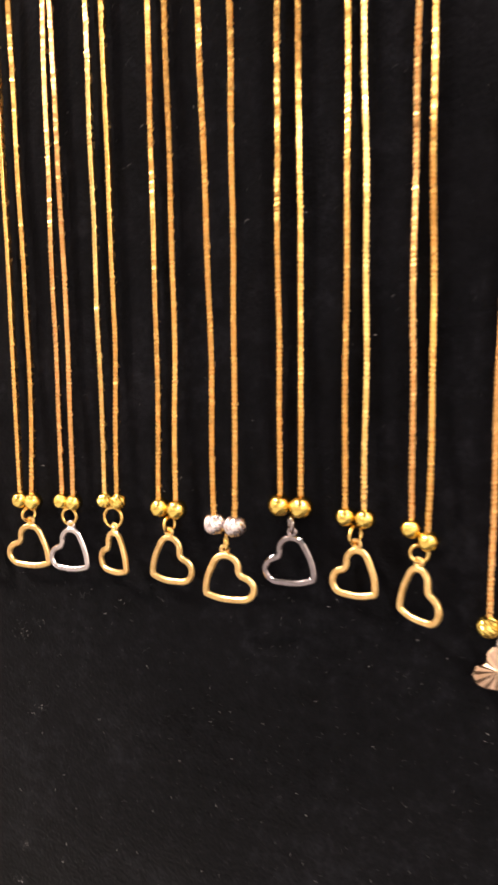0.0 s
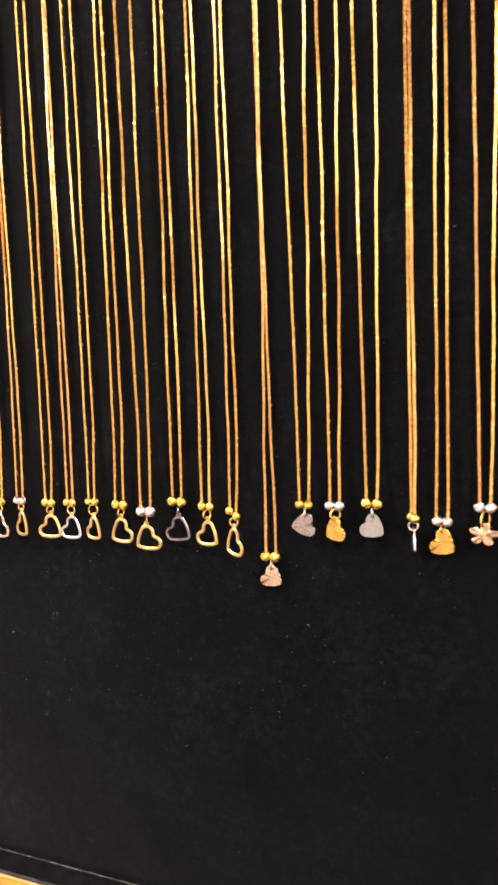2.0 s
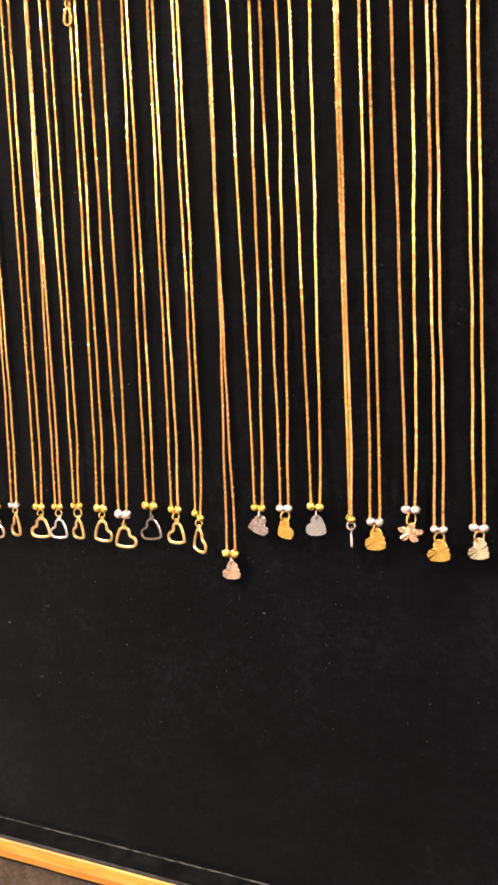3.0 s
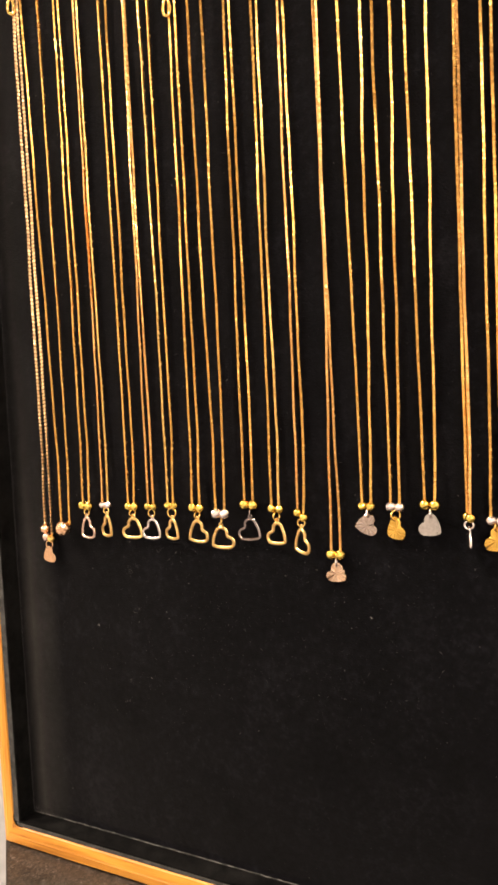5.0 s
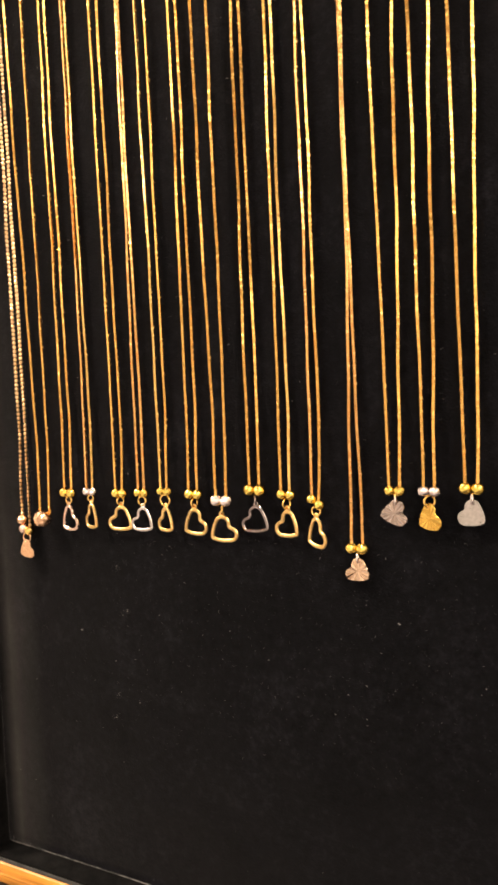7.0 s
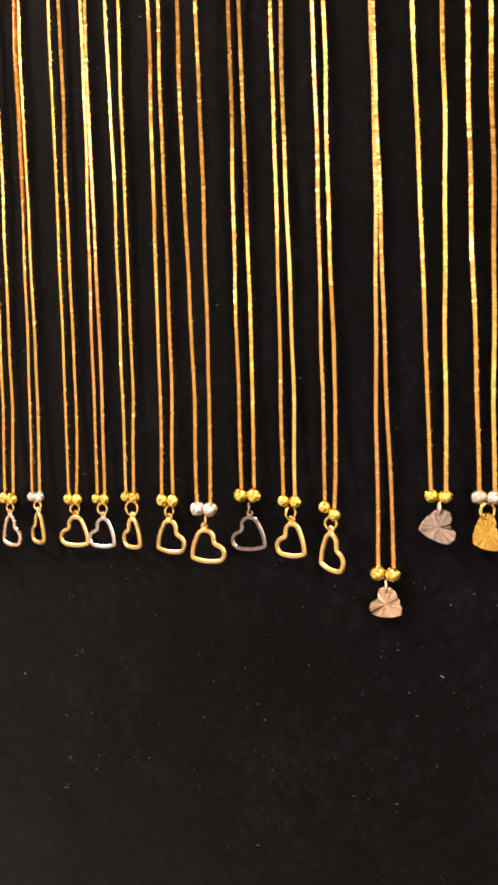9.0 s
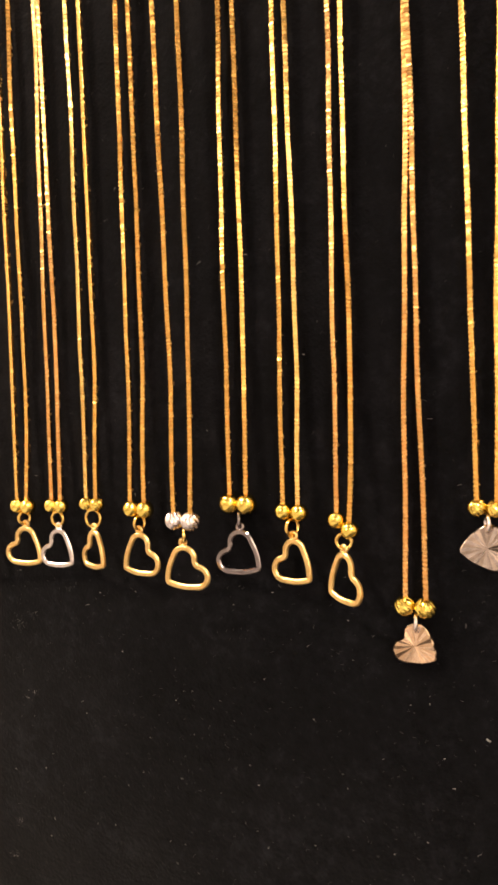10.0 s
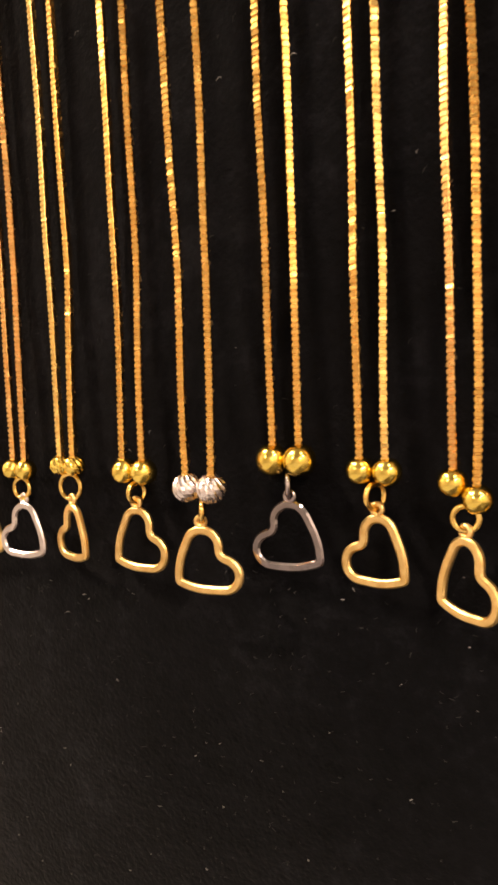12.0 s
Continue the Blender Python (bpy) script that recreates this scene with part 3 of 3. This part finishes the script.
# key: x, z of beads, y, bead size, gap of strands, bead look, pendant look, metal, tip angle, flip, w, h, top z, turn, ring turn, top strand xs at height, words
MM = 0.001
SPECS = [
    dict(x=-116.8, z=165.7, y=-2.6, bd=3.0, gap=3.6, bl=GB, p="open", m=ROSE, ang=55, fl=True, w=9.0, h=10.2, top=160.7, turn=-10, rt=0, tx=(-119.0, -116.5, 384), label="yellow gold necklace with narrow rose open heart"),
    dict(x=-106.0, z=166.3, y=-2.4, bd=3.0, gap=3.2, bl=SB, p="open", m=SATIN, ang=55, fl=False, w=8.5, h=10.0, top=161.7, turn=-22, rt=0, tx=(-108.4, -106.1, 381), sag=(0, -0.77), label="gold necklace, white beads, gold open heart turned sideways"),
    dict(x=-92.3, z=165.9, y=-2.0, bd=3.0, gap=3.3, bl=GB, p="open", m=SATIN, ang=55, fl=False, w=10.9, h=9.6, top=161.0, turn=0, rt=60, tx=(-95.5, -92.0, 377), label="yellow gold necklace with yellow gold open heart"),
    dict(x=-82.4, z=166.2, y=-1.9, bd=2.9, gap=3.0, bl=GB, p="open", m=SILVER, ang=55, fl=False, w=9.6, h=9.4, top=160.9, turn=0, rt=0, tx=(-83.2, -81.6, 374), sag=(0, -0.99), label="yellow gold necklace with white gold open heart"),
    dict(x=-72.0, z=167.0, y=-2.2, bd=3.0, gap=3.1, bl=GC, p="open", m=SATIN, ang=55, fl=False, w=8.8, h=9.2, top=161.1, turn=-20, rt=0, tx=(-75.7, -71.4, 372), label="gold necklace with gold open heart hanging edge-on"),
    dict(x=-59.8, z=166.2, y=-1.9, bd=3.0, gap=3.5, bl=GB, p="open", m=SATIN, ang=58, fl=True, w=9.5, h=9.8, top=161.0, turn=0, rt=72, tx=(-61.3, -58.6, 368), label="yellow gold necklace with tipped gold open heart"),
    dict(x=-46.9, z=164.6, y=-5.0, yb=-3.4, bow=(2.9, 1.8), bd=3.4, gap=4.0, bl=SB, p="open", m=SATIN, ang=55, fl=True, w=10.6, h=9.4, top=159.4, turn=0, rt=118, tx=(-50.9, -45.4, 365), label="gold necklace with white diamond-cut beads and open heart"),
    dict(x=-35.6, z=168.1, y=-1.9, bd=3.3, gap=3.8, bl=GB, p="open", m=DARK_MIRROR, ang=57, fl=False, w=10.3, h=9.6, top=162.8, turn=0, rt=116, tx=(-37.2, -34.7, 361), label="yellow gold necklace with open white gold heart painted with dark reflections"),
    dict(x=-23.9, z=166.8, y=-1.9, bd=3.2, gap=3.2, bl=GB, p="open", m=SATIN, ang=54, fl=False, w=9.0, h=9.4, top=161.5, turn=-8, rt=62, tx=(-25.5, -22.8, 357), sag=(0, -0.6), label="yellow gold necklace with broad gold open heart"),
    dict(x=-12.9, z=164.9, y=-3.3, bd=3.3, gap=2.6, bl=GB, p="open", m=SATIN, ang=60, fl=True, w=8.8, h=10.2, top=159.6, turn=-28, rt=0, dz=0.85, tx=(-14.9, -12.9, 354), sag=(0, 0.35), label="gold necklace with twisted gold open heart"),
    dict(x=0.2, z=149.9, y=-1.9, bd=3.9, gap=3.75, bl=GC, p="solid", m=PETAL, ang=57, fl=False, w=8.0, h=7.6, top=146.7, turn=0, rt=100, tx=(-1.6, 0.3, 350), cross=262, label="long gold necklace with fluted rose gold heart disc"),
    dict(x=13.1, z=168.9, y=-2.8, bd=3.1, gap=3.2, bl=GC, p="solid", m=BLUSH, ang=80, fl=True, w=8.3, h=8.3, top=166.0, turn=0, rt=105, tx=(8.5, 15.7, 346), sag=(-0.4, 0.5), label="gold necklace with fluted white gold heart disc"),
    dict(x=23.6, z=168.8, y=-2.6, bd=3.2, gap=3.4, bl=SB, p="solid", m=DEEP, ang=60, fl=True, w=7.4, h=8.6, top=165.3, turn=-16, rt=40, tx=(20.5, 26.7, 344), label="gold necklace, white beads, deep gold fluted heart"),
    dict(x=36.0, z=170.0, y=-2.7, bd=3.1, gap=3.4, bl=GB, p="plain", m=GREY_MIRROR, ang=57, fl=False, w=7.8, h=7.9, top=166.6, turn=0, rt=105, tx=(32.3, 39.2, 340), sag=(-0.5, -0.1), label="gold necklace with plain satin white gold heart"),
    dict(x=49.2, z=165.9, y=-2.6, bd=3.1, gap=1.5, bl=GB, p="solid", m=SILVER, ang=57, fl=False, w=8.0, h=8.5, top=163.0, turn=-74, rt=0, tx=(48.4, 49.7, 336), wide=0.00112, sag=(-0.4, -0.4), label="thicker gold necklace with white heart seen edge-on"),
    dict(x=58.3, z=165.0, y=-2.6, bd=3.1, gap=3.3, bl=SB, p="solid", m=DEEP, ang=57, fl=False, w=7.9, h=8.6, top=162.8, turn=0, rt=60, tx=(56.8, 60.0, 340), label="gold necklace, white beads, yellow fluted heart disc"),
    dict(x=71.1, z=169.9, y=-2.7, bd=3.2, gap=3.4, bl=SB, p="flower", m=COPPER, ang=0, fl=False, w=9.0, h=7.2, top=165.1, turn=0, rt=60, tx=(67.6, 74.4, 338), label="gold necklace, white beads, gold flower disc"),
    dict(x=80.7, z=163.1, y=-2.7, bd=3.0, gap=3.0, bl=SB, p="solid", m=DEEP, ang=57, fl=False, w=8.1, h=8.3, top=159.7, turn=0, rt=30, tx=(79.4, 82.1, 335), label="gold necklace, white beads, bright yellow heart disc"),
    dict(x=94.0, z=164.2, y=-2.6, bd=3.2, gap=3.3, bl=SB, p="solid", m=LEMON, ang=57, fl=False, w=7.3, h=7.9, top=160.8, turn=-5, rt=30, tx=(92.1, 95.4, 338), label="gold necklace, white beads, pale fluted heart disc"),
]
TOP = ZT - ZV - 0.0004


def necklace(index, s):
    ob = tagged(new("necklace"), s["label"] + " on black velvet", "necklace", "necklaces on the tray")
    x, z, d, gap = s["x"] * MM, s["z"] * MM, s["bd"] * MM * 1.12, s["gap"] * MM
    y = s.get("y", -2.6) * MM
    ob.location = (x, 0, z)
    dz = s.get("dz", 0.0) * MM
    words, mat = s["bl"]
    if gap > 0.002:
        d = math.hypot(gap, 2 * dz) * (1.03 if s["bl"] is not GB else 1.14)
        gap *= 1.02 if s["bl"] is not GB else 1.12
    deep = max(0.0, d * d - gap * gap - 4 * dz * dz) ** 0.5 / 2
    xl, xr, zt = (q * MM for q in s["tx"])
    width = s.get("wide", 0.00103)
    tones = {1: (CHAIN_ROSE, CHAIN_PALE), 3: (CHAIN_ROSE, CHAIN_ROSE), 8: (CHAIN, CHAIN_PALE), 9: (CHAIN_ROSE, CHAIN), 4: (CHAIN_PALE, CHAIN),
             10: (CHAIN_ROSE, CHAIN_ROSE), 14: (CHAIN, CHAIN_ROSE), 16: (CHAIN_ROSE, CHAIN), 17: (CHAIN_ROSE, CHAIN_ROSE)}.get(index, (CHAIN, CHAIN))
    for side, (tx, sg) in enumerate(((xl, -1), (xr, 1))):
        bx, bz, by = sg * gap / 2, -sg * dz, y - sg * deep * 1.0
        bead(ob, bx, by, bz, d, mat is SILVER or s["bl"] is GC, mat, index * 2 + side, words)
        za = bz + d * 0.44
        if "cross" in s:
            zc = s["cross"] * MM - z
            xc = 0.0002 * sg - 0.0002
            strand("chain", bx, za, xc, zc, by, index * 2 + side, tones[side], ob, width=width)
            strand("chain", xc, zc, tx - x, TOP - z, -0.0011, index * 2 + side + 90, tones[side], ob, width=width, yb=-0.0011 - 0.0006 * (sg > 0))
            continue
        f = (TOP - z - za) / (zt - z - za)
        xe = bx + (tx - x - bx) * f
        yb = s.get("yb", -1.1) * MM - (0.0007 * sg if abs(xr - xl) < 0.0016 else 0)
        strand("chain", bx, za, xe, TOP - z, by, index * 2 + side, tones[side], ob, width=width, yb=yb, bow=s.get("bow", (1.0, 1.0))[side], sag=s.get("sag", (0, 0))[side] * MM)
    top = s["top"] * MM - z
    base = -dz * 0.3
    metal_ring = SILVER if s["m"] in (SILVER, DARK_MIRROR, ROSE, PETAL, BLUSH, GREY_MIRROR) and s["p"] != "open" else (s["m"] if s["m"] is DARK_MIRROR else GOLD)
    if s["p"] == "open":
        pend, tx = open_heart(ob, s["m"], s["ang"], s["fl"], s["w"] * MM, s["h"] * MM, 0.00118, 0.0009, "")
    elif s["p"] == "flower":
        pend, tx = solid_heart(ob, s["m"], 0, False, s["w"] * MM, s["h"] * MM, 27, "", petals=5)
    else:
        pend, tx = solid_heart(ob, s["m"], s["ang"], s["fl"], s["w"] * MM, s["h"] * MM, 27, "", plain=s["p"] == "plain", flute={DEEP: 0.00015, PETAL: 0.00021, BLUSH: 0.00018}.get(s["m"], 0.00017))
    py = y + 0.0004
    a = radians(s["turn"])
    pend.matrix_basis = pose(-tx * math.cos(a) * 0.6, py - tx * math.sin(a) * 0.6, top, 0, 0, s["turn"])
    if s["p"] == "open":
        tab = ring_part("bail_tab", pend, tx, 0, 0.00055, 0.00066, 0.00038, 0, s["m"])
        low, high = top + 0.0006, base - d * 0.42
    else:
        tab = ring_part("drilled_hole", pend, tx, -0.0003, -0.0011, 0.0005, 0.00013, 0, DARK_MIRROR)
        low, high = top - 0.0014, base - d * 0.38
    rad = max(0.0010, (high - low) / 2)
    ring_part("jump_ring", ob, 0, py, (low + high) / 2, rad, 0.00040, s["rt"], metal_ring)
    return ob


for index, s in enumerate(SPECS):
    necklace(index, s)

# necklace with a single faceted ball
ball = tagged(new("necklace"), "yellow gold necklace with one faceted ball on black velvet", "necklace", "necklaces on the tray")
ball.location = (-0.1296, 0, 0.1551)
bead(ball, 0, -0.0037, 0, 0.0073, True, COPPER, 71, "faceted rose gold ball", depth=0.014)
for sg, bx, tx in ((-1, -0.0021, -0.1386), (1, 0.0029, -0.1281)):
    strand("chain", bx, 0.0015, tx + 0.1296, TOP - 0.1551, -0.0028, 73 + sg, CHAIN, ball)

# sparkling ball chain with a cluster of beads and a small solid heart
cable = tagged(new("necklace"), "sparkling ball-link gold necklace with beads and small rose heart", "necklace", "necklaces on the tray")
cable.location = (-0.1405, 0, 0.1515)
for k, (bx, bz, by, mat, d) in enumerate(((-0.0013, 0.0025, -0.0022, COPPER, 0.0044), (0.0000, -0.0011, -0.0030, ROSE, 0.0040), (0.0024, -0.0018, -0.0026, GOLD, 0.0042))):
    bead(cable, bx, by, bz, d, True, mat, 80 + k, "small faceted bead", depth=0.02)
strand("chain", -0.0012, 0.0050, -0.0016, TOP - 0.1515, -0.002, 301, SEQUIN, cable, "ball")
strand("chain", 0.0023, 0.0004, 0.0005, TOP - 0.1515, -0.002, 302, SEQUIN, cable, "ball")
ring_part("jump_ring", cable, 0.0014, -0.0030, -0.0046, 0.0019, 0.00034, 0, COPPER)
pend, tx = solid_heart(cable, COPPER, 62, True, 0.0080, 0.0076, 27, "small plain rose gold heart", plain=True)
pend.matrix_basis = pose(0.0012, -0.0030, -0.0054, 0, 0, -6)


# clasps of the chains that end within view
def oval_ring(name, parent, z, w, h, wire, turn, mat):
    """A drop-shaped ring of round wire, w wide and h high, narrower at its top."""
    verts, faces, n, m = [], [], 32, 8
    for i in range(n):
        a = 2 * math.pi * i / n
        px, pz = (w / 2 - wire) * math.cos(a) * (1 - 0.28 * math.sin(a)), (h / 2 - wire) * math.sin(a)
        d = Vector((math.cos(a) / w, math.sin(a) / h)).normalized()
        for j in range(m):
            b2 = 2 * math.pi * j / m
            verts.append((px + wire * math.cos(b2) * d.x, wire * math.sin(b2), pz + wire * math.cos(b2) * d.y))
    for i in range(n):
        for j in range(m):
            faces.append((i * m + j, i * m + (j + 1) % m, ((i + 1) % n) * m + (j + 1) % m, ((i + 1) % n) * m + j))
    ob = mesh_ob(name, verts, faces, mat, parent, True)
    ob.matrix_basis = pose(0, 0, z, 0, 0, turn)
    return ob


def clasp(x, z, seed):
    ob = tagged(new("clasp"), "small yellow gold clasp of drop-shaped rings on a chain", "clasp", "clasps on the chains")
    ob.location = (x, -0.0024, z)
    oval_ring("ring", ob, 0, 0.0042, 0.0080, 0.00062, 12 + seed * 9 % 20, GOLD)
    ring_part("jump_ring", ob, 0, 0, 0.0047, 0.0011, 0.00034, 80, GOLD)
    oval_ring("hook", ob, 0.0098, 0.0038, 0.0086, 0.00070, -14 - seed * 7 % 15, GOLD)
    return ob


for k, (x, z) in enumerate(((-0.0616, 0.3675), (-0.1060, 0.3900), (-0.0945, 0.3895), (-0.0815, 0.3865), (-0.1419, 0.3900))):
    clasp(x, z, k)
